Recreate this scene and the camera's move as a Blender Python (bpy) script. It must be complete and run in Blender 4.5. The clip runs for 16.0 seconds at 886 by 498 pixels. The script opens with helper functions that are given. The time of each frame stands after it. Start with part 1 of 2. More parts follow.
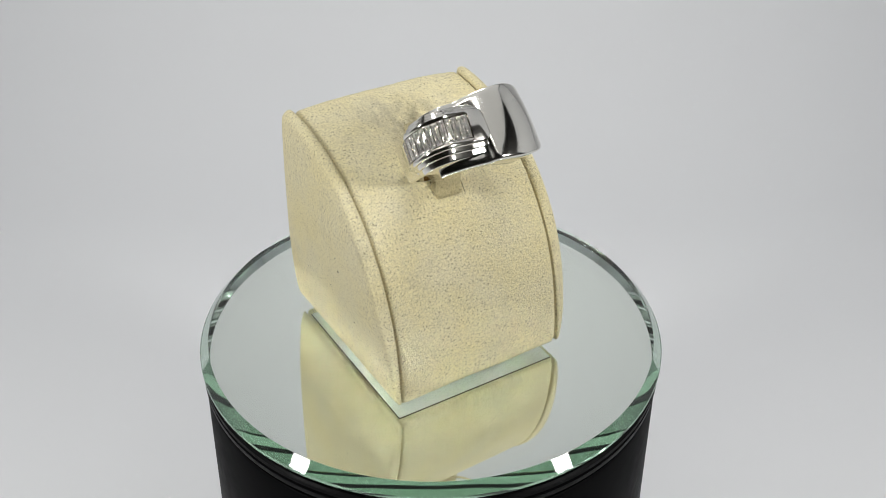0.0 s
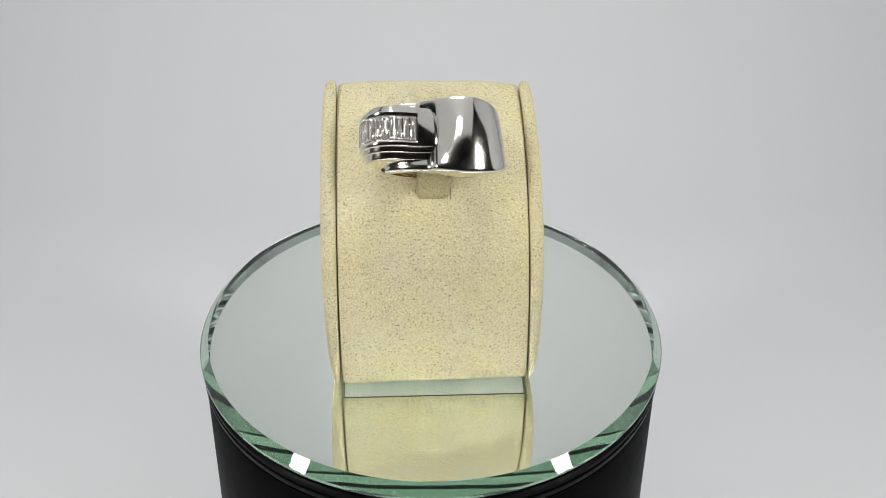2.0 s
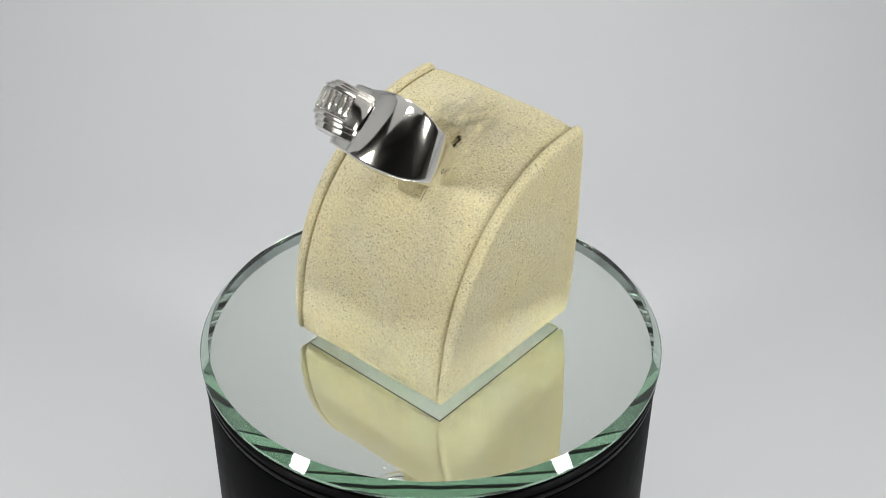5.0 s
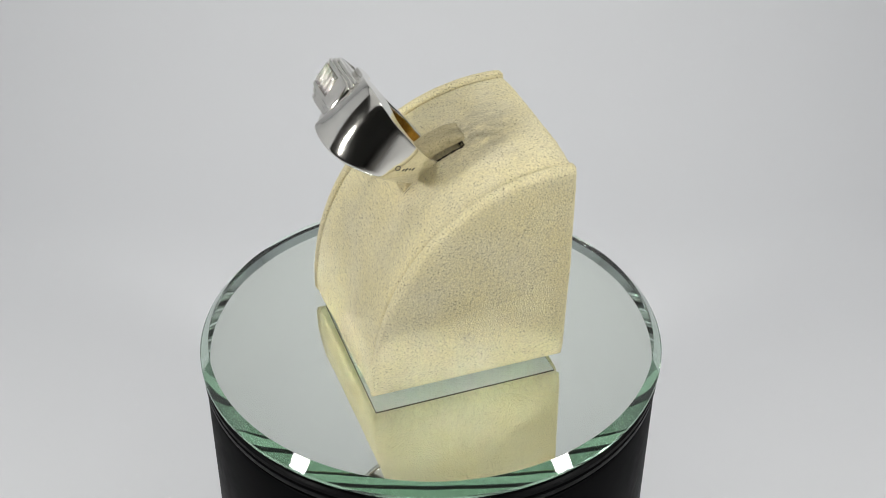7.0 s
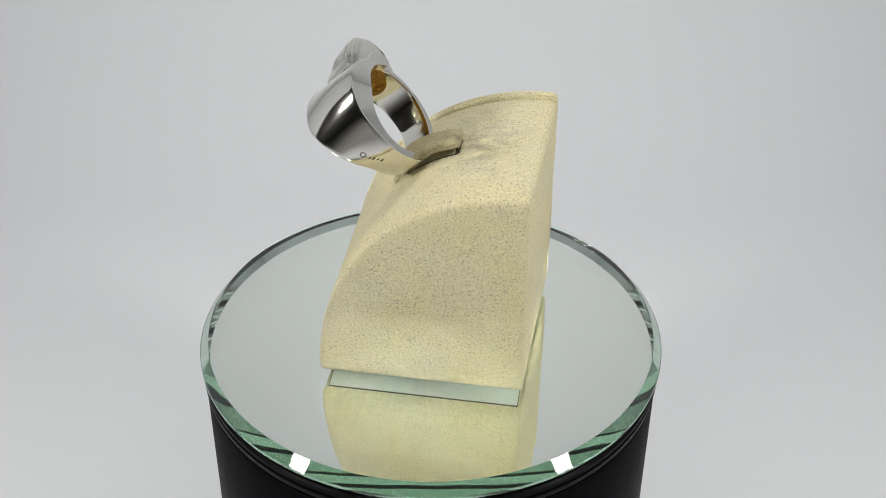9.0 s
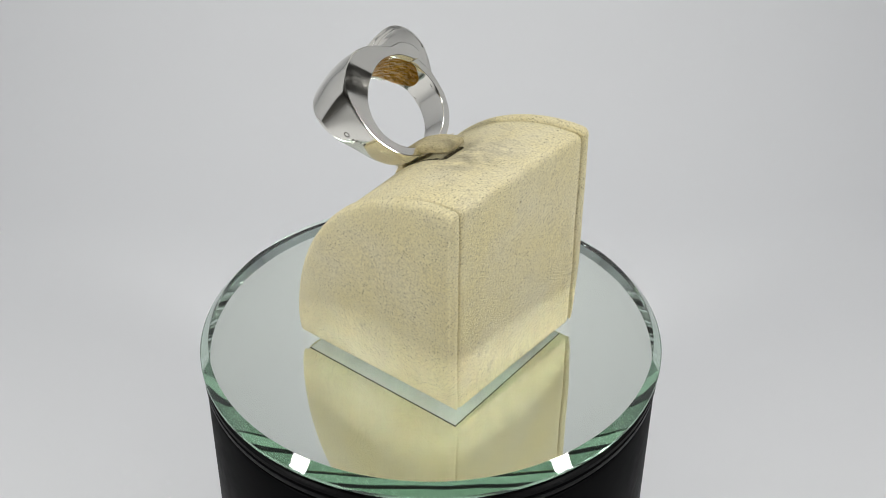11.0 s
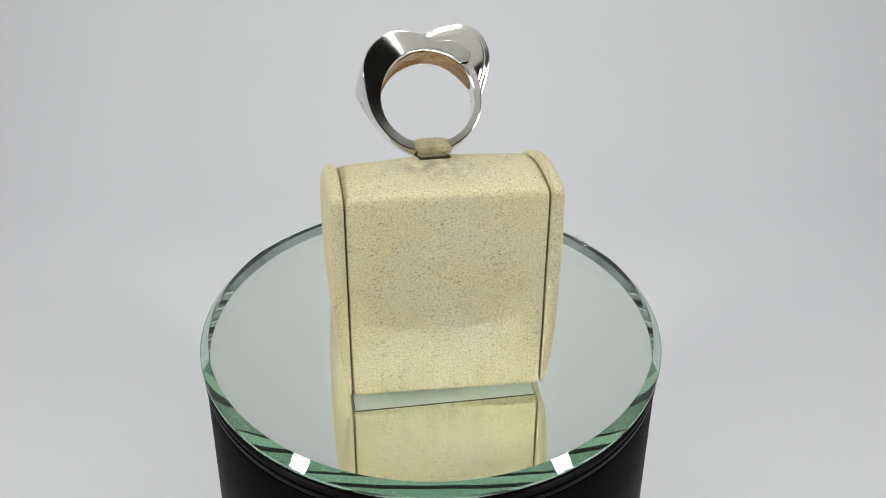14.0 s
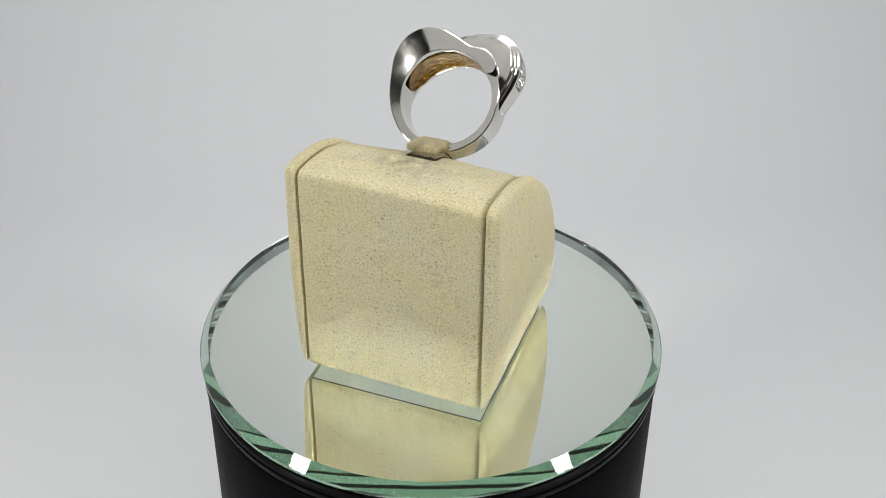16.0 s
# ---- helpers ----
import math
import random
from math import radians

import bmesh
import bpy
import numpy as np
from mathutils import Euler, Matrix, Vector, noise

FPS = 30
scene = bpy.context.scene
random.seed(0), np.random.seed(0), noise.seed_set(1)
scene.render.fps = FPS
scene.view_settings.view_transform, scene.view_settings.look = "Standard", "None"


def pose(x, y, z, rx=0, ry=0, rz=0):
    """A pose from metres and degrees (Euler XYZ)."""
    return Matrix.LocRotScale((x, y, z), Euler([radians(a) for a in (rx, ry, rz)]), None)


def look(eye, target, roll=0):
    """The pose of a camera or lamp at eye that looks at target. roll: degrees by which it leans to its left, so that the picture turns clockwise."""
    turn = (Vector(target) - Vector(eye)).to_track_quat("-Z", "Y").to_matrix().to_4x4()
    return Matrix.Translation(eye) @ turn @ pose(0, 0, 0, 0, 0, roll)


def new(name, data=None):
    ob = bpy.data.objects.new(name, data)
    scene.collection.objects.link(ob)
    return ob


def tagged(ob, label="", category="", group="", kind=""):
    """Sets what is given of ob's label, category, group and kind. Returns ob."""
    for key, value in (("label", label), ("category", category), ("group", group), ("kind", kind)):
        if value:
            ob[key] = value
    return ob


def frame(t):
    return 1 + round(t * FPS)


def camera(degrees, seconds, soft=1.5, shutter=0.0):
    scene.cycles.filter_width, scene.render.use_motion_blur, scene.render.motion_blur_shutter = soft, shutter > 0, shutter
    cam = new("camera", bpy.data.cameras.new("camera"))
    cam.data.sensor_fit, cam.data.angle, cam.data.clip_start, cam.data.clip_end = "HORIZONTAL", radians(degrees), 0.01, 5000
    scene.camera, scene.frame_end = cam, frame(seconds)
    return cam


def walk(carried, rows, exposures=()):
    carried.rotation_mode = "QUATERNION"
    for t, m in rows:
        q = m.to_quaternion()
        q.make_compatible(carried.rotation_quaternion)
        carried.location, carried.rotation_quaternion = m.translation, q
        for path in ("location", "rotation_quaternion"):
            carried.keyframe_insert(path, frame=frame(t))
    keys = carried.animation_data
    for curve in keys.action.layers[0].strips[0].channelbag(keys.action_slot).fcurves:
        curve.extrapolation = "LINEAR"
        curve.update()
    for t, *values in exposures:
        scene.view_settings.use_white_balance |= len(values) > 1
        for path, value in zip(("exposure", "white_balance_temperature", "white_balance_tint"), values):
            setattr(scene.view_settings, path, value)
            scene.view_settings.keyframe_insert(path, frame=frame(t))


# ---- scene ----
MM = 0.001

# ---- camera: it stands still above the front of the turntable ----
EYE_DISTANCE, EYE_RISE = 0.24679, radians(38.292)
AIM_DOWN, AIM_SIDE, LEAN = radians(34.928), radians(0.590), 0.40
eye = Vector((0.00019, -EYE_DISTANCE * math.cos(EYE_RISE) - 0.00035, EYE_DISTANCE * math.sin(EYE_RISE)))
ahead = Vector((math.sin(AIM_SIDE) * math.cos(AIM_DOWN), math.cos(AIM_SIDE) * math.cos(AIM_DOWN), -math.sin(AIM_DOWN)))
cam = camera(38.592, 16.0, soft=0.8)
walk(cam, [(0.0, look(eye, eye + ahead, LEAN)), (16.0, look(eye, eye + ahead, LEAN))],
     exposures=[(0.0, -0.07, 6500, 10), (16.0, -0.07, 6500, 10)])

# light passes many times through glass, mirror and metal here
scene.cycles.caustics_reflective = scene.cycles.caustics_refractive = True
scene.cycles.max_bounces = scene.cycles.transmission_bounces = scene.cycles.glossy_bounces = 36
scene.cycles.diffuse_bounces = 6
scene.cycles.blur_glossy = scene.cycles.sample_clamp_indirect = 0.0
TURN_START, TURN_RATE = 31.1, -14.50     # degrees, degrees a second

# ---- light: a photo box with lamps in its ceiling, open to a dim room ----
world = bpy.data.worlds.new("world")
scene.world = world
world.use_nodes = True
world.node_tree.nodes["Background"].inputs[0].default_value = (0.5, 0.55, 0.6, 1)
world.node_tree.nodes["Background"].inputs[1].default_value = 0.03


def area(name, place, target, size_x, size_y, power, colour=(1, 1, 1), shape="RECTANGLE"):
    data = bpy.data.lights.new(name, "AREA")
    data.shape, data.size, data.size_y, data.energy, data.color = shape, size_x, size_y, power, colour
    ob = new(name, data)
    ob.matrix_world = look(place, target)
    return ob


WARM = (1.0, 0.995, 0.965)
area("ceiling_diffuser", (0.0, -0.04, 0.52), (0.0, -0.04, 0), 0.76, 0.60, 0.44, WARM)
area("ceiling_lamp", (0.0, 0.03, 0.50), (0.0, 0.03, 0), 0.16, 0.10, 0.72, WARM)
area("front_spot", (0.0, -0.26, 0.50), (0.0, 0.0, 0), 0.10, 0.05, 0.16, WARM)
for side in (-1, 1):
    area("side_lamp", (side * 0.305, -0.19, 0.19), (0.0, 0.0, 0.02), 0.065, 0.10, 0.95, WARM, "ELLIPSE")


# ---- materials ----
class Nodes:
    def __init__(self, name):
        self.mat = bpy.data.materials.new(name)
        self.mat.use_nodes = True
        self.tree = self.mat.node_tree
        self.bsdf = self.tree.nodes["Principled BSDF"]
        self.coord = self.add("ShaderNodeTexCoord").outputs["Object"]

    def add(self, kind, **given):
        node = self.tree.nodes.new(kind)
        for key, value in given.items():
            node.inputs[key.replace("_", " ")].default_value = value
        return node

    def link(self, a, b):
        self.tree.links.new(a, b)

    def noise(self, scale, detail=4.0, rough=0.55, stretch=None):
        n = self.add("ShaderNodeTexNoise", Scale=scale, Detail=detail, Roughness=rough)
        if stretch:
            m = self.add("ShaderNodeMapping", Scale=stretch)
            self.link(self.coord, m.inputs["Vector"])
            self.link(m.outputs[0], n.inputs["Vector"])
        else:
            self.link(self.coord, n.inputs["Vector"])
        return n.outputs["Fac"]

    def ramp(self, fac, stops):
        r = self.add("ShaderNodeValToRGB")
        el = r.color_ramp.elements
        while len(el) < len(stops):
            el.new(0.5)
        for e, (p, c) in zip(el, stops):
            e.position, e.color = p, (*c, 1)
        self.link(fac, r.inputs[0])
        return r.outputs[0]

    def mix(self, a, b, fac, mode="MIX"):
        m = self.tree.nodes.new("ShaderNodeMix")
        m.data_type, m.blend_type = "RGBA", mode
        for socket, value in ((m.inputs[0], fac), (m.inputs[6], a), (m.inputs[7], b)):
            if isinstance(value, bpy.types.NodeSocket):
                self.link(value, socket)
            else:
                socket.default_value = value if isinstance(value, float) else (*value, 1)
        return m.outputs[2]

    def bump(self, height, strength, distance):
        b = self.add("ShaderNodeBump", Strength=strength, Distance=distance)
        self.link(height, b.inputs["Height"])
        self.link(b.outputs[0], self.bsdf.inputs["Normal"])

    def put(self, **given):
        for key, value in given.items():
            s = self.bsdf.inputs[key.replace("_", " ")]
            if isinstance(value, bpy.types.NodeSocket):
                self.link(value, s)
            else:
                s.default_value = (*value, 1) if isinstance(value, tuple) else value
        return self.mat


def grey(v):
    return (v, v, v)


def suede(name, base, dark, pale, soil):
    n = Nodes(name)
    # short dark pits in a mottled nap, more of them in some places than in others
    pits = n.ramp(n.noise(3300, 2.5, 0.62, stretch=(0.85, 0.85, 1.15)), [(0.33, grey(1)), (0.43, grey(0))])
    thin = n.ramp(n.noise(260, 3, 0.6), [(0.35, grey(0.5)), (0.65, grey(1))])
    nap = n.ramp(n.noise(2800, 4, 0.75), [(0.34, grey(0)), (0.60, grey(1))])
    cloud = n.ramp(n.noise(85, 5, 0.6), [(0.36, grey(0)), (0.68, grey(1))])
    c = n.mix(base, pale, cloud)
    c = n.mix(n.mix(c, dark, 0.34), c, nap)
    c = n.mix(c, dark, n.mix((0, 0, 0), n.mix((0, 0, 0), (0.86, 0.86, 0.86), thin), pits))
    # handling marks: grey soil in patches, most of it behind the tongue
    way = n.add("ShaderNodeVectorMath")
    way.operation = "DISTANCE"
    way.inputs[1].default_value = (0.0, 0.008, 0.0425)
    n.link(n.coord, way.inputs[0])
    near = n.ramp(way.outputs["Value"], [(0.0, grey(0.95)), (0.010, grey(0.0))])
    marks = n.ramp(n.noise(330, 4, 0.7, stretch=(1.0, 0.45, 1.0)), [(0.38, grey(0)), (0.64, grey(1))])
    c = n.mix(c, soil, n.mix((0, 0, 0), near, marks))
    old = n.ramp(n.noise(150, 6, 0.75), [(0.54, grey(0)), (0.80, grey(0.30))])
    c = n.mix(c, soil, old)
    n.bump(n.noise(2600, 4, 0.7), 1.0, 0.0006)
    return n.put(Base_Color=c, Roughness=0.95, Specular_IOR_Level=0.08, Sheen_Weight=0.12, Sheen_Roughness=0.5)


SUEDE = suede("cream suede", (0.95, 0.85, 0.50), (0.18, 0.125, 0.045), (0.95, 0.875, 0.60), (0.27, 0.23, 0.14))
SUEDE_WORN = suede("worn suede", (0.70, 0.61, 0.34), (0.15, 0.12, 0.055), (0.70, 0.61, 0.36), (0.2, 0.17, 0.11))

def plain(name, colour, rough, spec=0.5, metal=0.0, vary=0.12, scale=60.0, relief=0.0):
    n = Nodes(name)
    low = tuple(v * (1 - vary) for v in colour)
    c = n.mix(low, colour, n.noise(scale, 5, 0.6))
    r = n.ramp(n.noise(scale * 3, 4), [(0.3, grey(rough * 0.85)), (0.7, grey(min(1, rough * 1.15)))])
    if relief:
        n.bump(n.noise(scale * 20, 3), 0.4, relief)
    return n.put(Base_Color=c, Roughness=r, Specular_IOR_Level=spec, Metallic=metal)


PAPER = plain("white backdrop paper", (0.681, 0.69, 0.709), 0.8, 0.25, vary=0.03, scale=9, relief=0.00002)
CARD = plain("white card", (0.86, 0.85, 0.83), 0.6, 0.3, vary=0.05, scale=200)
BLACK = plain("black plastic", (0.0035, 0.0035, 0.004), 0.4, 0.035, vary=0.3, scale=120)
RUBBER = plain("black rubber", (0.008, 0.008, 0.009), 0.6, 0.3, vary=0.3, scale=200)
DIM = plain("dim room wall", (0.39, 0.385, 0.37), 0.9, 0.2, vary=0.2, scale=2)
# near-black colour that stands for shade in narrow gaps
GAP_SHADE = plain("dark shade in gaps", (0.05, 0.042, 0.025), 0.95, 0.1, scale=900)
# painted shade round the slot, and the colour of the scuff marks
SLOT = plain("slot shade and scuffs", (0.12, 0.10, 0.055), 0.95, 0.1, scale=900)
MIRROR = plain("silver mirror coat", (0.905, 0.945, 0.91), 0.0, 0.5, 1.0, vary=0.01, scale=80)


def silver_paint():
    n = Nodes("polished silver")
    scratch = n.noise(2600, 6, 0.75, stretch=(1.0, 4.0, 1.0))
    wear = n.noise(240, 4, 0.6)
    r = n.mix(n.ramp(scratch, [(0.4, grey(0.07)), (0.75, grey(0.24))]), (0.09, 0.09, 0.09), n.ramp(wear, [(0.4, grey(0)), (0.6, grey(1))]))
    n.bump(n.noise(1500, 4, 0.7), 0.05, 0.00004)
    return n.put(Base_Color=(0.82, 0.80, 0.745), Metallic=1.0, Roughness=r)


def gold_paint():
    n = Nodes("gold lining")
    c = n.mix((0.10, 0.045, 0.006), (0.56, 0.30, 0.04), n.noise(700, 5))
    n.bump(n.noise(800, 3, 0.5), 1.0, 0.0016)
    return n.put(Base_Color=c, Metallic=1.0, Roughness=0.3)


SILVER, GOLD = silver_paint(), gold_paint()
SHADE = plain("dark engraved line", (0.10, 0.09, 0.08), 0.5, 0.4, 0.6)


def clear(name, colour, ior, rough=0.0):
    n = Nodes(name)
    return n.put(Base_Color=colour, Transmission_Weight=1.0, IOR=ior, Roughness=rough)


GLASS = clear("float glass", (0.975, 0.988, 0.962), 1.52)
EDGE_GLASS = clear("green glass edge", (0.76, 0.93, 0.84), 1.52)
EDGE_GLASS.node_tree.nodes["Principled BSDF"].inputs["Transmission Weight"].default_value = 0.98
GEM = clear("baguette diamond", (0.97, 0.965, 0.93), 2.2)
GEM.node_tree.nodes["Principled BSDF"].inputs["Transmission Weight"].default_value = 0.85


# ---- building ----
def link_mesh(name, bm, material, smooth=True, turned=True):
    if turned:
        bmesh.ops.recalc_face_normals(bm, faces=bm.faces)
    me = bpy.data.meshes.new(name)
    bm.to_mesh(me)
    bm.free()
    for m in material if isinstance(material, (list, tuple)) else [material]:
        me.materials.append(m)
    if smooth:
        me.shade_smooth()
    return new(name, me)


def part(name, bm, material, parent, label="", smooth=True):
    ob = link_mesh(name, bm, material, smooth)
    ob.parent = parent
    return tagged(ob, label)


def sharp(ob, degrees):
    ob.data.set_sharp_from_angle(angle=radians(degrees))
    return ob


def thing(name, m, label, category):
    ob = new(name)
    ob.empty_display_size = 0.005
    ob.matrix_basis = m
    return tagged(ob, label, category)


def loft(rings, cap=True, around=True):
    """A skin over rings of points, each as long as the others."""
    bm = bmesh.new()
    vs = [[bm.verts.new(p) for p in ring] for ring in rings]
    n = len(vs[0])
    for a, b in zip(vs, vs[1:]):
        for i in range(n if around else n - 1):
            j = (i + 1) % n
            bm.faces.new((a[i], a[j], b[j], b[i]))
    if cap:
        bm.faces.new(vs[0])
        bm.faces.new(vs[-1])
    return bm


def lathe(outline, steps=160):
    """Turns (radius, height) points about z; a radius of 0 closes the skin."""
    bm = bmesh.new()
    rows = []
    for r, z in outline:
        if r == 0:
            rows.append([bm.verts.new((0, 0, z))])
        else:
            rows.append([bm.verts.new((r * math.cos(k * math.tau / steps), r * math.sin(k * math.tau / steps), z)) for k in range(steps)])
    for a, b in zip(rows, rows[1:]):
        for k in range(steps):
            l = (k + 1) % steps
            if len(a) == 1:
                bm.faces.new((a[0], b[k], b[l]))
            elif len(b) == 1:
                bm.faces.new((a[k], a[l], b[0]))
            else:
                bm.faces.new((a[k], a[l], b[l], b[k]))
    return bm


def table(rows, x):
    """Smoothly through (x, value) rows."""
    xs, ys = [r[0] for r in rows], [r[1] for r in rows]
    if x <= xs[0]:
        return ys[0]
    if x >= xs[-1]:
        return ys[-1]
    k = max(i for i in range(len(xs)) if xs[i] <= x)
    k = min(k, len(xs) - 2)
    slope = []
    for i in (k, k + 1):
        a, b = max(i - 1, 0), min(i + 1, len(xs) - 1)
        slope.append((ys[b] - ys[a]) / (xs[b] - xs[a]))
    h = xs[k + 1] - xs[k]
    t = (x - xs[k]) / h
    return ((2 * t**3 - 3 * t**2 + 1) * ys[k] + (t**3 - 2 * t**2 + t) * h * slope[0]
            + (3 * t**2 - 2 * t**3) * ys[k + 1] + (t**3 - t**2) * h * slope[1])


def spline(points, per=8):
    """A smooth line through points of the plane."""
    rows_x = [(i, p[0]) for i, p in enumerate(points)]
    rows_y = [(i, p[1]) for i, p in enumerate(points)]
    n = (len(points) - 1) * per
    return [(table(rows_x, i / per), table(rows_y, i / per)) for i in range(n + 1)]


def shifted(line, inset, closed=True):
    """A plane outline moved inwards by inset (points run clockwise or not: inwards is towards the middle)."""
    p = np.array(line)
    if closed:
        t = np.roll(p, -1, 0) - np.roll(p, 1, 0)
    else:
        t = np.gradient(p, axis=0)
    t /= np.linalg.norm(t, axis=1)[:, None] + 1e-12
    n = np.stack([-t[:, 1], t[:, 0]], 1)
    if ((p.mean(0) - p) * n).sum() < 0:
        n = -n
    return p + n * inset


# ---- the setting: photo box and room ----
FLOOR_Z = -0.095


def build_setting():
    # one sheet of paper that sweeps from the floor up the back
    line = [(-0.32, FLOOR_Z)]
    bend, back = 0.16, 0.34
    for k in range(25):
        a = radians(90 * k / 24)
        line.append((back - bend + bend * math.sin(a), FLOOR_Z + bend - bend * math.cos(a)))
    line.append((back, 0.52))
    bm = loft([[(x, y, z) for y, z in line] for x in (-0.40, 0.40)], cap=False, around=False)
    paper = link_mesh("backdrop", bm, PAPER)
    mod = paper.modifiers.new("thickness", "SOLIDIFY")
    mod.thickness, mod.offset = 0.0006, 1
    tagged(paper, "white seamless paper backdrop sweeping up behind the turntable", "backdrop", kind="structure")

    def slab(name, lo, hi, material, label, category):
        bm = bmesh.new()
        bmesh.ops.create_cube(bm, size=1)
        for v in bm.verts:
            v.co = [(a + b) / 2 + c * (b - a) for a, b, c in zip(lo, hi, v.co)]
        return tagged(link_mesh(name, bm, material, False), label, category, kind="structure")

    # white side panels out of view, added to bounce light and lighten the silver
    slab("fill_wall_left", (-0.412, -0.04, FLOOR_Z - 0.01), (-0.402, 0.36, 0.53), PAPER, "unseen white side panel added to fill light and reflections", "wall")
    slab("fill_wall_right", (0.402, -0.04, FLOOR_Z - 0.01), (0.412, 0.36, 0.53), PAPER, "unseen white side panel added to fill light and reflections", "wall")
    slab("ceiling", (-0.402, -0.36, 0.525), (0.402, 0.36, 0.535), PAPER, "white ceiling of the photo box", "ceiling")
    slab("floor", (-1.6, -1.8, FLOOR_Z - 0.03), (1.6, 1.4, FLOOR_Z - 0.012), DIM, "dark table top under the photo box", "floor")
    slab("wall_front", (-1.6, -1.82, FLOOR_Z - 0.012), (1.6, -1.8, 1.6), DIM, "dim wall of the room", "wall")
    slab("wall_back", (-1.6, 1.4, FLOOR_Z - 0.012), (1.6, 1.42, 1.6), DIM, "dim wall of the room", "wall")
    slab("wall_west", (-1.62, -1.8, FLOOR_Z - 0.012), (-1.6, 1.4, 1.6), DIM, "dim wall of the room", "wall")
    slab("wall_east", (1.6, -1.8, FLOOR_Z - 0.012), (1.62, 1.4, 1.6), DIM, "dim wall of the room", "wall")
    slab("ceiling_room", (-1.6, -1.8, 1.6), (1.6, 1.4, 1.62), DIM, "dim ceiling of the room", "ceiling")


# ---- turntable and mirror ----
GLASS_THICK = 4.0 * MM


def build_turntable():
    top = -GLASS_THICK - 0.15 * MM
    table_ob = thing("turntable", pose(0, 0, FLOOR_Z), "round black glossy plastic motor turntable on white paper", "turntable")
    z0 = -FLOOR_Z
    body = lathe([(0, 0.0), (43.6 * MM, 0.0), (44.1 * MM, 0.0006), (44.1 * MM, z0 + top - 4.6 * MM), (43.8 * MM, z0 + top - 4.2 * MM), (0, z0 + top - 4.2 * MM)])
    sharp(part("body", body, BLACK, table_ob), 40)
    seam = lathe([(0, z0 + top - 4.2 * MM), (43.2 * MM, z0 + top - 4.2 * MM), (43.2 * MM, z0 + top - 3.4 * MM), (0, z0 + top - 3.4 * MM)])
    sharp(part("gap_ring", seam, RUBBER, table_ob, "dark recessed gap under the platter"), 40)
    pl = lathe([(0, z0 + top - 3.4 * MM), (43.9 * MM, z0 + top - 3.4 * MM), (44.3 * MM, z0 + top - 3.0 * MM), (44.4 * MM, z0 + top - 1.9 * MM),
                (43.9 * MM, z0 + top - 1.7 * MM), (43.9 * MM, z0 + top - 1.4 * MM), (44.4 * MM, z0 + top - 1.2 * MM),
                (44.4 * MM, z0 + top - 0.4 * MM), (44.0 * MM, z0 + top), (0, z0 + top)])
    sharp(part("platter", pl, BLACK, table_ob, "black rotating platter with a grooved rim"), 40)
    disc = thing("mirror_disc", pose(0, 0, -GLASS_THICK), "round glass mirror with a green tinted edge, on the turntable", "mirror")
    g = GLASS_THICK
    glass = lathe([(0, 0.0), (43.4 * MM, 0.0), (44.5 * MM, 1.1 * MM), (44.7 * MM, 1.4 * MM), (44.7 * MM, g - 2.0 * MM), (43.0 * MM, g), (0, g)], 256)
    # the bevel was ground by hand: it waves a little
    for v in glass.verts:
        if 43.5 * MM < math.hypot(v.co.x, v.co.y) and v.co.z > 1.2 * MM:
            v.co.z += 0.03 * MM * noise.noise((v.co.x / MM * 0.16, v.co.y / MM * 0.16, 3.0))
    bmesh.ops.recalc_face_normals(glass, faces=glass.faces)

    def piece(name, material, label, keep):
        bm = glass.copy()
        bmesh.ops.delete(bm, geom=[f for f in bm.faces if not keep(math.hypot(*f.calc_center_median().xy) / MM, f.calc_center_median().z / MM)], context="FACES")
        ob = link_mesh(name, bm, material, True, False)
        ob.parent = disc
        sharp(tagged(ob, label), 12)

    piece("glass_top", GLASS, "clear flat glass face", lambda r, z: r < 43.05 and z > 1)
    piece("bevelled_rim", EDGE_GLASS, "green-tinted polished glass bevel", lambda r, z: r > 43.05 and z > 0.1)
    piece("silvered_back", MIRROR, "silvered back of the mirror", lambda r, z: z < 0.1)
    glass.free()
    return table_ob, disc


# ---- the ring display block ----
BACK_Y, FRONT_Y, TOP_Z = 20.2, -18.0, 42.4


def side_outline(inset=0.0):
    """The block's outline seen from its side: straight back, domed front, in mm (y, z)."""
    span, high, power = BACK_Y - FRONT_Y, TOP_Z, 2.2
    pts = []
    for k in range(61):
        a = math.pi / 2 * k / 60
        pts.append((BACK_Y - span * math.cos(a) ** (2 / power), high * math.sin(a) ** (2 / power)))
    line = [(FRONT_Y + 0.5, 0.0)] + [(y, max(z, 0.5)) for y, z in pts[1:-1]]
    line += [(BACK_Y - 0.9, TOP_Z), (BACK_Y - 0.3, TOP_Z - 0.25), (BACK_Y, TOP_Z - 0.9)]
    for k in range(1, 20):
        line.append((BACK_Y, (TOP_Z - 0.9) * (1 - k / 20) + 0.6 * k / 20))
    line += [(BACK_Y - 0.15, 0.15), (BACK_Y - 0.6, 0.0)]
    for k in range(1, 20):
        line.append((BACK_Y - 0.6 + (FRONT_Y + 0.5 - BACK_Y + 0.6) * k / 20, 0.0))
    line = evenly(line, 180)
    mid = np.array([4.5, 19.5])
    return mid + (np.array(line) - mid) * (1 - inset / 20.0)


def evenly(line, n):
    p = np.array(line + [line[0]])
    d = np.concatenate([[0], np.cumsum(np.linalg.norm(np.diff(p, axis=0), axis=1))])
    s = np.linspace(0, d[-1], n, endpoint=False)
    return [(float(np.interp(v, d, p[:, 0])), float(np.interp(v, d, p[:, 1]))) for v in s]


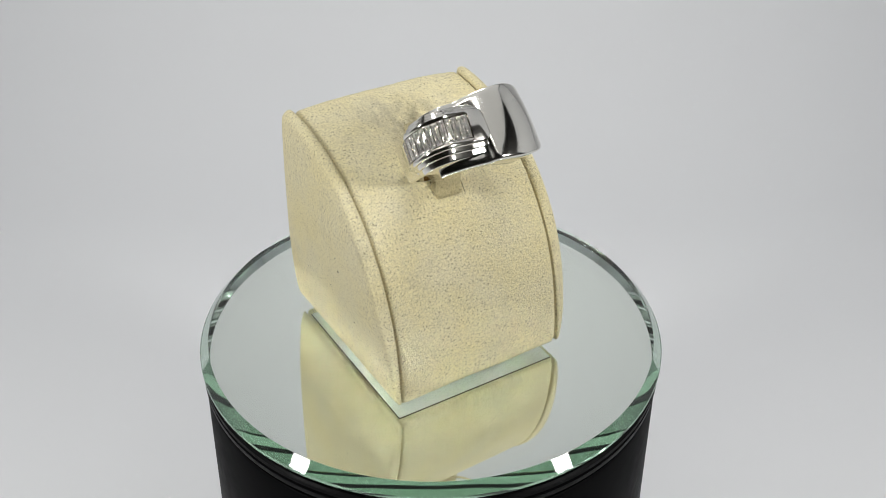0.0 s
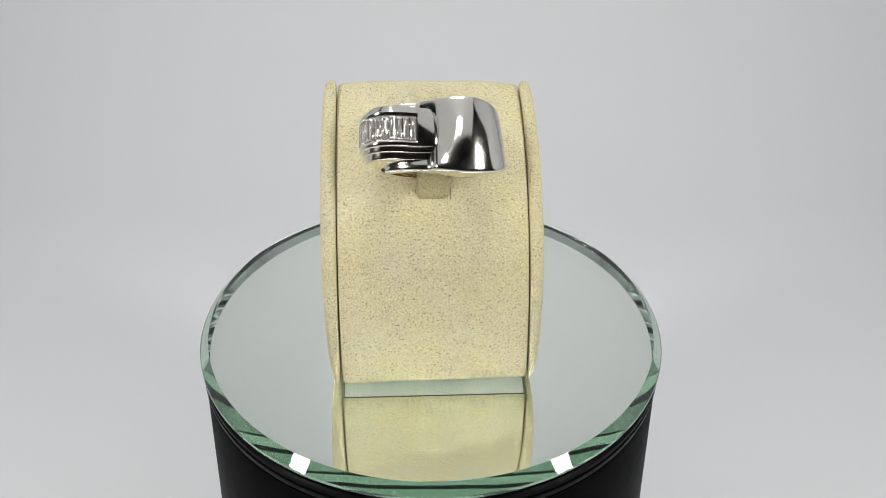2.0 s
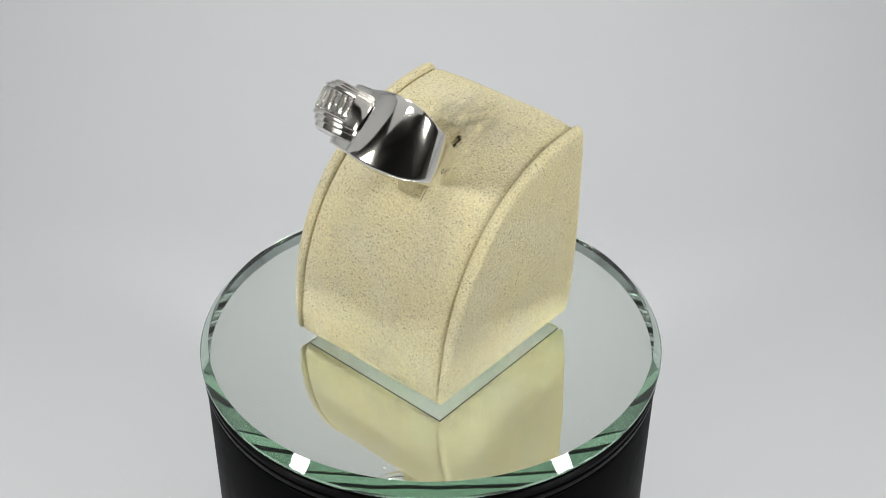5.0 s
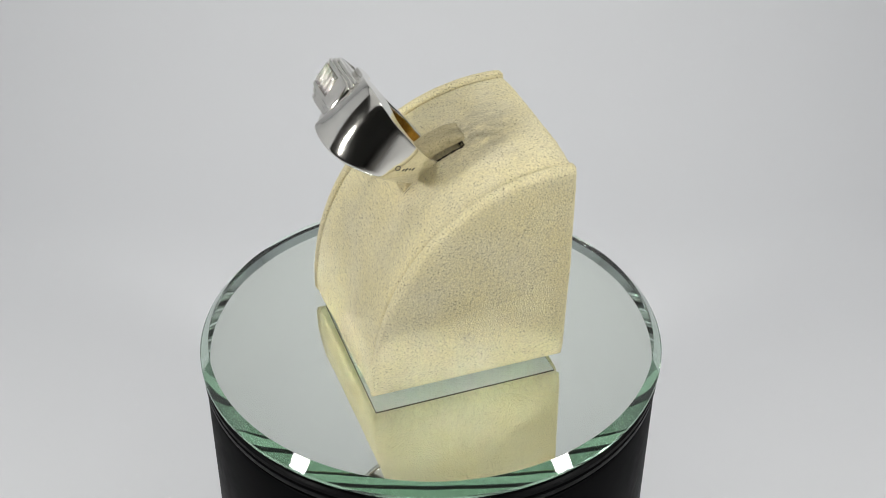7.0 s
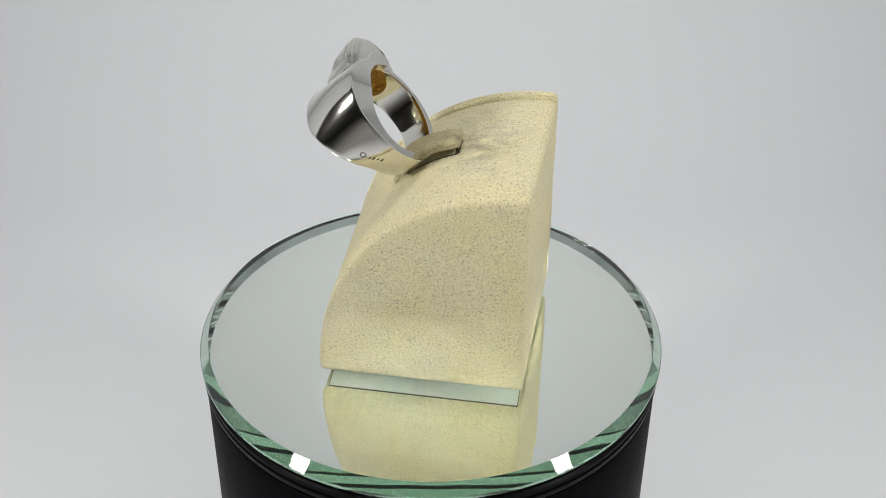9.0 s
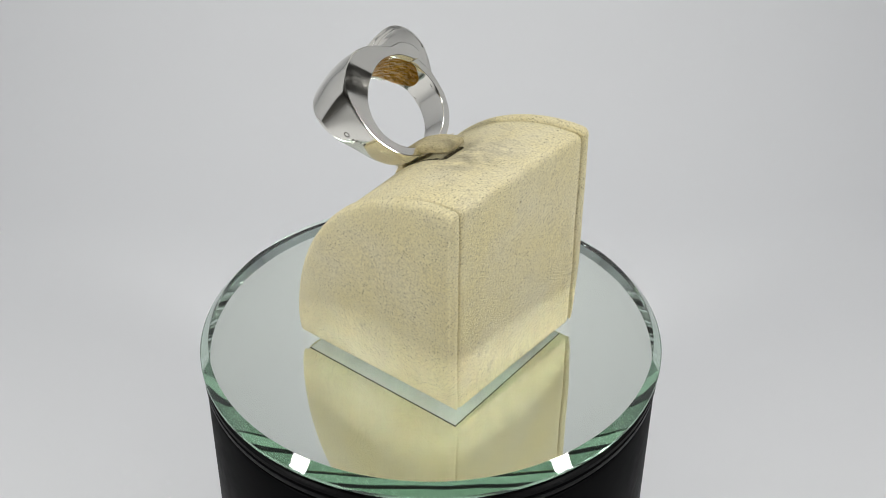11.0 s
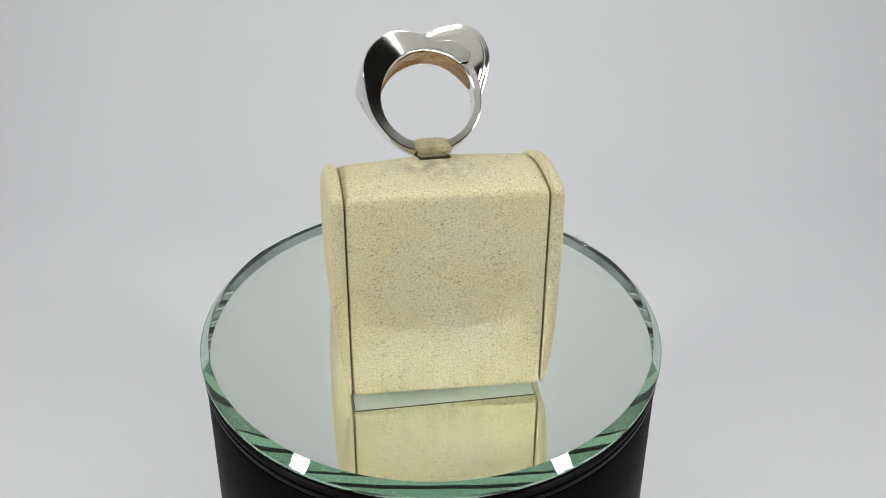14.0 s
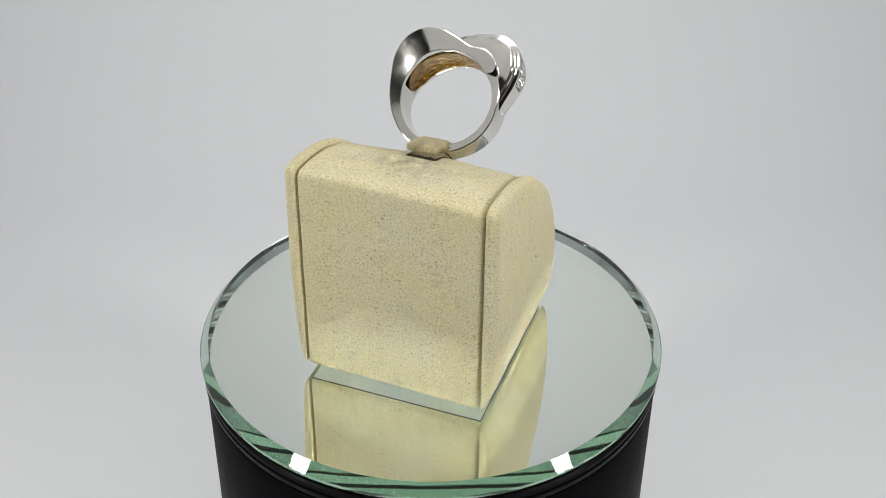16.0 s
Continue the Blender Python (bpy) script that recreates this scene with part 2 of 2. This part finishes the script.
def uneven(p, amount, scale):
    return noise.noise(Vector(p) * scale) * amount


def puff(z):
    """How far a side panel stands out at a height: drawn in at the foot, a little at the top."""
    return table([(0.0, 0.30), (2.0, 0.52), (5.0, 0.70), (10.0, 0.86), (20.0, 1.0), (32.0, 1.0), (42.0, 0.93)], z)


def skewed(x, y):
    """The block is not quite square: its back turns away a little."""
    return y * (1 - (0.0018 if y > 0 else 0.0012) * x)


def block_ring(x, inset, swell=0.0, lift_foot=0.0):
    out = []
    for y, z in side_outline(inset):
        if z > 1.0 and swell:
            # the stuffing lifts the cover round the slot
            lift = 0.6 * math.exp(-((x / 6.5) ** 2) - ((y + 1.5) / 7.0) ** 2 - ((z - 38.0) / 9.0) ** 2)
            y, z = y - lift * 0.5, z + lift * 0.8
        if swell and z > 20.0:
            z -= 0.55 * (abs(x) / 17.0) ** 4 * min(1.0, (z - 20.0) / 15.0)
        w = uneven((x, y, z), 0.16, 0.11) + uneven((x, y, z), 0.05, 0.9)
        out.append((x * MM, skewed(x, y + w) * MM, max(0.3 + lift_foot, z + (w if z > 1.0 else 0.0)) * MM))
    return out


def build_block():
    root = thing("ring_display", pose(0, 0, 0), "cream suede-covered ring display block with domed front, on the mirror", "ring display")
    xs = [(-17.0, 2.2), (-16.95, 0.9), (-16.8, 0.3), (-16.4, 0.05)] + [(-15.6 + 31.2 * k / 48, 0.0) for k in range(49)] + [(16.4, 0.05), (16.8, 0.3), (16.95, 0.9), (17.0, 2.2)]
    core = loft([block_ring(x, i, 1.0) for x, i in xs])
    part("cover", core, SUEDE, root)
    for side, wide in ((-1, 2.95), (1, 2.75)):
        rows = [(0.02, 2.2, 0.0), (0.03, 0.8, 0.0), (0.08, 0.2, 0.05), (0.22, -0.16, 0.1), (0.48, -0.12, 0.25), (0.68, 0.1, 0.55), (0.82, 0.4, 0.95), (0.90, 0.9, 1.4), (0.95, 2.0, 2.0)]
        rings = []
        for out, inset, foot in rows:
            ring = block_ring(side * 17.05, inset, 0.0, foot)
            rings.append([(x + side * out * wide * (puff(z / MM) if out > 0.1 else 1.0) * MM, y, z) for x, y, z in ring])
        for inset, out in ((4.5, 0.97), (7.0, 0.99), (10.0, 1.0), (14.0, 1.0), (18.0, 1.0)):
            rings.append([(side * (17.05 + out * wide * puff(z) + uneven((y, z, side * 9.0), 0.14, 0.12)) * MM, skewed(side * 18.0, y) * MM, z * MM) for y, z in side_outline(inset)])
        part("side_panel", loft(rings), SUEDE, root, "padded suede side panel with a piped edge")
    # white card under the block
    bm = bmesh.new()
    bmesh.ops.create_cube(bm, size=1)
    for v in bm.verts:
        v.co = (v.co.x * 33.4 * MM, (1.1 + v.co.y * 35.4) * MM, 0.15 * MM + v.co.z * 0.26 * MM)
    part("base_card", bm, CARD, root, "white card base", smooth=False)
    # a slightly larger dark slab draws the shaded gap round the card
    bm = bmesh.new()
    bmesh.ops.create_cube(bm, size=1)
    for v in bm.verts:
        v.co = (v.co.x * 33.65 * MM, (1.1 + v.co.y * 35.65) * MM, 0.22 * MM + v.co.z * 0.22 * MM)
    part("card_gap_shade", bm, GAP_SHADE, root, "dark strip for the shaded gap round the card", smooth=False)
    # the tongue that holds the ring's hoop
    line = spline([(-6.8, 32.4), (-6.2, 34.2), (-5.8, 36.4), (-4.0, 38.7), (-1.4, 40.5), (2.0, 41.9), (5.1, 42.7)], 6)
    rings = []
    last = len(line) - 1
    for k, (y, z) in enumerate(line):
        ty, tz = np.array(line[min(k + 1, last)]) - np.array(line[max(k - 1, 0)])
        ln = math.hypot(ty, tz)
        ny, nz = -tz / ln, ty / ln
        near = min(1.0, 0.45 + 0.55 * min(k, last - k) / 3)
        ring = []
        for j in range(20):
            a = math.tau * j / 20
            cx = 2.75 * (1 if k < last else 0.9) * math.copysign(abs(math.cos(a)) ** 0.45, math.cos(a))
            cn = 0.95 * near * math.copysign(abs(math.sin(a)) ** 0.6, math.sin(a)) - 0.95
            w = uneven((cx, y, z), 0.25, 0.7)
            ring.append(((cx + w) * MM, (y + ny * (cn + w)) * MM, (z + nz * (cn + w)) * MM))
        rings.append(ring)
    # dark tubes paint the slot's shade round the foot of the tongue
    for points in ([(-3.0, -4.2, 34.6), (-3.05, -5.4, 33.5), (-3.0, -6.7, 32.05)], [(-3.0, -6.7, 32.05), (0.0, -6.9, 31.85), (3.0, -6.7, 32.05)], [(3.0, -6.7, 32.05), (3.05, -5.4, 33.5), (3.0, -4.2, 34.6)]):
        tube = [[((x + 0.16 * math.cos(a)) * MM, (y + 0.16 * math.sin(a)) * MM, (z + 0.16 * math.sin(a + 1)) * MM) for a in (0, 1.26, 2.51, 3.77, 5.03)] for x, y, z in points]
        part("slot_shade", loft(tube), SLOT, root, "dark line of shade round the slot")
    # shade under the lifted tongue, laid as jagged dark tubes along the frayed cut
    draw = random.Random(17)
    crest = [(y / MM, z / MM) for x, y, z in block_ring(2.9, 0, 1.0) if z > 30 * MM and y < 12 * MM]
    crest.sort()
    cy, cz = zip(*crest)
    path = [(2.62, -4.2 + 9.25 * k / 40) for k in range(41)]
    for trail in (path, [(-x, y) for x, y in path], [(-2.62 + 5.24 * k / 24, 5.05) for k in range(25)]):
        tube = []
        for k, (x, y) in enumerate(trail):
            fat = (draw.uniform(0.35, 0.6) if trail[0][1] == trail[-1][1] else draw.uniform(0.12, 0.28)) * (0.5 if k in (0, len(trail) - 1) else 1.0)
            x, y, z = x + draw.uniform(-0.1, 0.1), y + draw.uniform(-0.06, 0.06), float(np.interp(y, cy, cz)) - 0.02
            flat = trail[0][1] == trail[-1][1]
            tube.append([((x + (0 if flat else fat * math.cos(a))) * MM, (y + (fat * math.cos(a) if flat else 0)) * MM, (z + fat * 0.8 * math.sin(a)) * MM) for a in (0, 1.26, 2.51, 3.77, 5.03)])
        part("slot_shade", loft(tube), GAP_SHADE, root, "dark shade under the tongue along its frayed cut")
    part("tongue", loft(rings), SUEDE_WORN, root, "worn fuzzy suede tongue holding the ring")
    draw = random.Random(5)
    for y, z, wide, tall in ((-0.9, 20.2, 0.55, 0.4), (-0.1, 22.6, 0.25, 0.2), (2.6, 15.0, 0.3, 0.22), (-6.0, 12.0, 0.22, 0.3)):
        bm = bmesh.new()
        bmesh.ops.create_icosphere(bm, subdivisions=2, radius=0.5)
        for v in bm.verts:
            v.co = ((v.co.x * 0.5 - 17.05 - 2.95 * puff(z) + 0.1) * MM, (y + v.co.y * wide) * MM, (z + v.co.z * tall) * MM)
        part("scuff", bm, SLOT, root, "small dark scuff mark")
    bm = bmesh.new()
    for k in range(650):
        side, along = draw.choice((-1, 1)), draw.random()
        if draw.random() < 0.45:
            x, y, z = draw.uniform(-2.6, 2.6), 5.0, 42.5 - 1.6 * draw.random()
            way = Vector((draw.uniform(-0.5, 0.5), 1.0, draw.uniform(-0.7, 0.6)))
        else:
            x, (y, z) = side * 2.7, line[int(12 + along * (last - 12))]
            z -= draw.uniform(0.2, 2.1)
            way = Vector((side * 1.0, draw.uniform(-0.5, 0.5), draw.uniform(-0.6, 0.5)))
        way = way.normalized() * draw.uniform(0.25, 0.75)
        p = Vector((x, y, z))
        tip = p + way + Vector((0, 0, draw.uniform(-0.3, 0.1)))
        across = way.cross(Vector((0.3, 0.2, 1))).normalized() * 0.05
        bm.faces.new([bm.verts.new(v * MM) for v in (p - across, p + across, tip)])
    tagged(part("fuzz", bm, SUEDE_WORN, root, "loose suede fibres"), kind="stuff")
    return root


# ---- the ring ----
HOOP = 8.4
RING_UP = 10.0
RING_REST = pose(-0.3 * MM, -6.2 * MM, 46.1 * MM, 41.7, 0, -1.5) @ pose(0, 0, -RING_UP * MM)


def at(x, s, u):
    return (x * MM, s * MM, (u + RING_UP) * MM)


bow, swell = [(60, 1.8), (82, 1.8), (90, 1.0), (142, 1.0)], [(-40, 0.3), (0, 1.0), (60, 1.0), (80, 0.0)]


def hollow(a):
    """How deep the inside of the dome is scooped out, by the angle."""
    return 1.3 * min(1.0, max(0.0, (a - 6) / 18)) * min(1.0, max(0.0, (92 - a) / 14))


def sweep_band(rim, lip, back, front, start, stop, mirrored, steps, crown, tip):
    """A hoop band. By the angle: radius at its back rim, at its front lip, and where these lie along the finger."""
    rings = []
    angles = [start + (stop - tip - start) * k / steps for k in range(steps + 1)]
    if tip:
        angles += [stop - tip * (1 - math.sin(radians(6 * k))) for k in range(1, 15)]
    for a in angles:
        rb, rf, sb, sf = table(rim, a), table(lip, a), table(back, a), table(front, a)
        grow = 1.0
        if tip and (stop - a) / tip < 1:
            grow = math.sqrt(max(0.004, 1 - (1 - (stop - a) / tip) ** 2))
        mid = (rb + HOOP) / 2
        inner = mid - (mid - HOOP) * grow
        rb, rf = mid + (rb - mid) * grow, max(mid + (rf - mid) * grow, inner + 0.1)
        e = min(0.22, (rb - inner) * 0.25)
        g = min(0.6, (rf - inner) * 0.45)
        n = 16
        sec = []
        for j in range(n + 1):
            f = j / n
            r = rb + (rf - rb) * f ** table(bow, a) + crown * 4 * f * (1 - f) * table(swell, a)
            sec.append((r, (sb - e) + (sf + g - sb + e) * f))
        sec += [(rf - 0.13 * g, sf + 0.5 * g), (rf - 0.5 * g, sf + 0.13 * g), (rf - g, sf)]
        sec += [((rf - g + inner) / 2 + 0.1, sf), (inner + 0.12, sf), (inner + 0.03, sf + 0.05), (inner, sf + 0.2)]
        dig = 0.0 if mirrored else min(hollow(a), 0.5 * (min(rb, rf) - inner))
        sec += [(inner + dig * d, sf + (sb - sf) * f) for f, d in ((0.12, 0.0), (0.2, 0.8), (0.35, 1.0), (0.6, 1.0), (0.8, 0.8), (0.88, 0.0))]
        sec += [(inner, sb - 0.2), (inner + 0.03, sb - 0.05), (inner + 0.10, sb), (inner + 0.16, sb), ((rb + inner) / 2, sb), (rb - e - 0.06, sb), (rb - e, sb), (rb - 0.3 * e, sb - 0.3 * e)]
        c, d = math.cos(radians(a)), math.sin(radians(a))
        rings.append([at((-r if mirrored else r) * c, w, r * d) for r, w in sec])
    return loft(rings)


SCROLL = [(-9.6, -0.5), (-10.2, 1.3), (-11.2, 4.0), (-11.8, 6.7), (-11.5, 9.0), (-10.55, 11.0), (-8.9, 12.3), (-7.0, 12.85), (-5.0, 12.7), (-3.0, 12.35), (-1.0, 11.95), (1.3, 11.6)]
SLOPE = 0.22                                # the scroll's top stands higher at its back


def scroll_slice(first, last, inset, low, high, edge):
    """A piece of the scroll between two places along its line, standing on the hoop, from low to high across."""
    line = spline(SCROLL, 10)
    a, b = int(first * 10), int(last * 10)
    top = shifted(line, inset, False)[a:b + 1]
    span = np.linalg.norm(top, axis=1)[:, None]
    top = top * np.maximum(1.0, (HOOP + 0.3) / span)
    rim = []
    for x, u in reversed(top.tolist()):
        k = (HOOP + 0.1) / math.hypot(x, u)
        rim.append((x * k, u * k))
    shape = top.tolist() + rim
    n = len(top)

    def foot(i):
        return min(1.0, 0.62 + 0.38 * (a + i) / 32)

    def level(base, s):
        out = []
        flat = s
        for i, (x, u) in enumerate(shape):
            # the far end is rounded off
            j = (n - 1 - min(i, 2 * n - 1 - i)) / 8
            round_off = math.sqrt(1 - (1 - j) ** 2) if last == 11 and j < 1 else 1.0
            cut = base + 0.5 * (1 - round_off)
            s = (low + high) / 2 + (flat - (low + high) / 2) * (0.62 + 0.38 * round_off)
            if i < n:
                k = 1 - cut / math.hypot(x, u)
                rise = SLOPE * (s + 3.4) * min(1.0, max(0.0, (a + i) / 70), (112 - a - i) / 20)
                out.append(at(x * k, -3.4 + (s + 3.4) * foot(i), u * k + rise))
            else:
                out.append(at(x, -3.4 + (s + 3.4) * foot(2 * n - 1 - i), u))
        return out
    rings = [level(edge, low), level(edge * 0.3, low + edge * 0.3), level(0, low + edge)]
    mid = (low + high) / 2
    rings += [level(0, mid), level(0, high - edge), level(edge * 0.3, high - edge * 0.3), level(edge, high)]
    return loft(rings)


def build_ring():
    root = thing("finger_ring", RING_REST, "polished silver crossover dress ring with baguette diamonds, on a tongue", "ring")
    rim = [(-95, 10.0), (-75, 10.05), (-54, 10.1), (-36, 10.1), (-20, 10.35), (0, 10.85), (13, 11.45), (30, 12.85), (44, 13.5), (53, 13.45), (62, 13.2), (76, 12.1), (85, 11.25), (95, 10.5), (103, 10.15), (111, 10.5), (119, 11.1), (134, 11.1), (142, 10.9)]
    lip = [(-95, 9.9), (-36, 10.0), (-15, 10.5), (0, 11.6), (13, 12.8), (28, 13.5), (45, 13.0), (62, 12.1), (76, 11.6), (86, 11.2), (91, 10.2), (97, 9.9), (110, 9.8), (142, 10.0)]
    back = [(-95, 0.0), (-30, 0.0), (0, 0.3), (30, 1.0), (55, 2.0), (78, 2.0), (98, 1.7), (118, 1.5), (142, 1.3)]
    front = [(-95, -5.8), (-60, -5.9), (-38, -6.1), (-15, -6.5), (5, -7.5), (20, -8.4), (37, -9.7), (46, -10.1), (60, -10.4), (75, -10.3), (100, -9.8), (142, -9.2)]
    sharp(part("dome_band", sweep_band(rim, lip, back, front, -95, 142, False, 130, 0.35, 9), SILVER, root), 32)
    rim2 = [(-85, 10.0), (-60, 9.85), (-35, 9.8), (-14, 9.7), (0, 9.6), (20, 9.9), (45, 10.1)]
    back2 = [(-85, 0.0), (0, -0.1), (45, -0.3)]
    front2 = [(-85, -5.8), (-40, -6.1), (0, -6.9), (45, -7.6)]
    sharp(part("shank", sweep_band(rim2, rim2, back2, front2, -85, 45, True, 60, 0.12, 0), SILVER, root), 32)
    # the stepped scroll
    sharp(part("scroll_plate", scroll_slice(0, 11, 1.15, -8.2, 0.3, 0.35), SILVER, root), 32)
    sharp(part("scroll_step", scroll_slice(0, 11, 0.6, -7.2, -0.25, 0.3), SILVER, root), 32)
    sharp(part("channel", scroll_slice(0.3, 11, 0.72, -6.2, -0.9, 0.1), SILVER, root), 32)
    for lo, hi in ((-6.4, -5.45), (-1.7, -0.8)):
        sharp(part("channel_rail", scroll_slice(0.3, 9.45, 0.0, lo, hi, 0.3), SILVER, root), 32)
    sharp(part("channel_end", scroll_slice(9.4, 11, 0.0, -6.4, -0.8, 0.35), SILVER, root), 32)
    sharp(part("channel_foot", scroll_slice(0.3, 2.3, 0.0, -6.3, -0.8, 0.2), SILVER, root), 32)
    # baguettes set across the channel
    line = shifted(spline(SCROLL, 40), 0.1, False)
    seg = line[int(2.35 * 40):int(9.35 * 40)]
    dist = np.concatenate([[0], np.cumsum(np.linalg.norm(np.diff(seg, axis=0), axis=1))])
    count = 13
    pitch = dist[-1] / count
    for k in range(count):
        d = (k + 0.5) * pitch
        x, u = np.interp(d, dist, seg[:, 0]), np.interp(d, dist, seg[:, 1])
        x2, u2 = np.interp(d + 0.3, dist, seg[:, 0]), np.interp(d + 0.3, dist, seg[:, 1])
        x1, u1 = np.interp(d - 0.3, dist, seg[:, 0]), np.interp(d - 0.3, dist, seg[:, 1])
        t = np.array([x2 - x1, u2 - u1])
        t /= np.linalg.norm(t)
        nrm = np.array([-t[1], t[0]])
        if nrm @ np.array([x + 6.9, u - 7.6]) < 0:
            nrm = -nrm
        rings = []
        for w, l, h in ((0.06, 1.2, -0.55), (0.30, 1.6, -0.28), (0.45, 1.85, -0.05), (0.45, 1.85, 0.0), (0.37, 1.7, 0.10), (0.26, 1.5, 0.16)):
            ring = []
            for a, b in ((-1, -1), (1, -1), (1, 1), (-1, 1)):
                p = np.array([x, u]) + t * a * w * pitch + nrm * h + np.array([0.0, SLOPE * (b * l - 0.17) * min(1.0, (2.35 + d / dist[-1] * 7.0) / 7.0)])
                ring.append(at(p[0], -3.57 + b * l, p[1]))
            rings.append(ring)
        part("baguette_diamond", loft(rings), GEM, root, "clear step-cut baguette diamond", smooth=False)
    # gilt inside of the dome and scroll
    rings = []
    for k in range(73):
        a = radians(8 + 157 * k / 72)
        fade = math.sqrt(min(1.0, k / 9, (72 - k) / 9))
        wide = 0.6 + (3.5 - 0.7 * max(0.0, (k - 58) / 14)) * fade
        ring = []
        for j in range(17):
            f = -1 + j / 8
            dig = hollow(math.degrees(a)) * min(1.0, max(0.0, (0.85 - abs(f)) / 0.25))
            r = HOOP - 0.03 + 0.85 * dig - 0.30 * abs(noise.noise((k * 0.22, f * 2, 1.7))) * (1 - f * f)
            ring.append(at(r * math.cos(a), -4.3 + f * wide, r * math.sin(a)))
        ring += [at((HOOP + 0.05) * math.cos(a), -4.3 + f * wide, (HOOP + 0.05) * math.sin(a)) for f in (1.0, -1.0)]
        rings.append(ring)
    part("inner_lining", loft(rings), GOLD, root, "gold-toned rough inside of the ring")
    # the worn stamp: a small ring and bars that cannot be read
    def surface(a, s):
        f = min(1.0, max(0.0, (s - table(back, a)) / (table(front, a) - table(back, a))))
        return table(rim, a) + (table(lip, a) - table(rim, a)) * f ** table(bow, a) + 0.35 * 4 * f * (1 - f) * table(swell, a)

    def stamp(outline):
        bm = bmesh.new()
        for lift in (-0.05, 0.06):
            row = []
            for a, s in outline:
                r = surface(a, s) + lift
                row.append(bm.verts.new(at(r * math.cos(radians(a)), s, r * math.sin(radians(a)))))
            bm.faces.new(row)
        part("stamp_mark", bm, SHADE, root, "tiny worn stamp mark", smooth=False)

    for k in range(14):
        turn = (math.tau * k / 14, math.tau * (k + 0.85) / 14)
        stamp([(1.0 + math.degrees(r * math.cos(t) / 11.1), -4.3 + r * math.sin(t)) for t, r in ((turn[0], 0.36), (turn[1], 0.36), (turn[1], 0.52), (turn[0], 0.52))])
    for a, s, wide, tall in ((-5.5, -4.0, 1.1, 0.55), (-8.5, -3.7, 1.1, 0.8), (-12, -3.3, 1.0, 0.45), (-15.5, -3.0, 1.1, 0.7)):
        stamp([(a - wide / 2, s - tall / 2), (a + wide / 2, s - tall / 2), (a + wide / 2, s + tall / 2), (a - wide / 2, s + tall / 2)])
    return root


build_setting()
turntable, mirror_disc = build_turntable()
block = build_block()
ring = build_ring()


def motions():
    times = [0.5 * k for k in range(33)]
    turn = [(t, pose(0, 0, 0, 0, 0, TURN_START + TURN_RATE * t)) for t in times]
    walk(block, turn)
    walk(ring, [(t, m @ RING_REST) for t, m in turn])
    walk(mirror_disc, [(t, m @ pose(0, 0, -GLASS_THICK)) for t, m in turn])
    platter = [ob for ob in turntable.children if ob.name.startswith("platter")][0]
    walk(platter, turn)


motions()
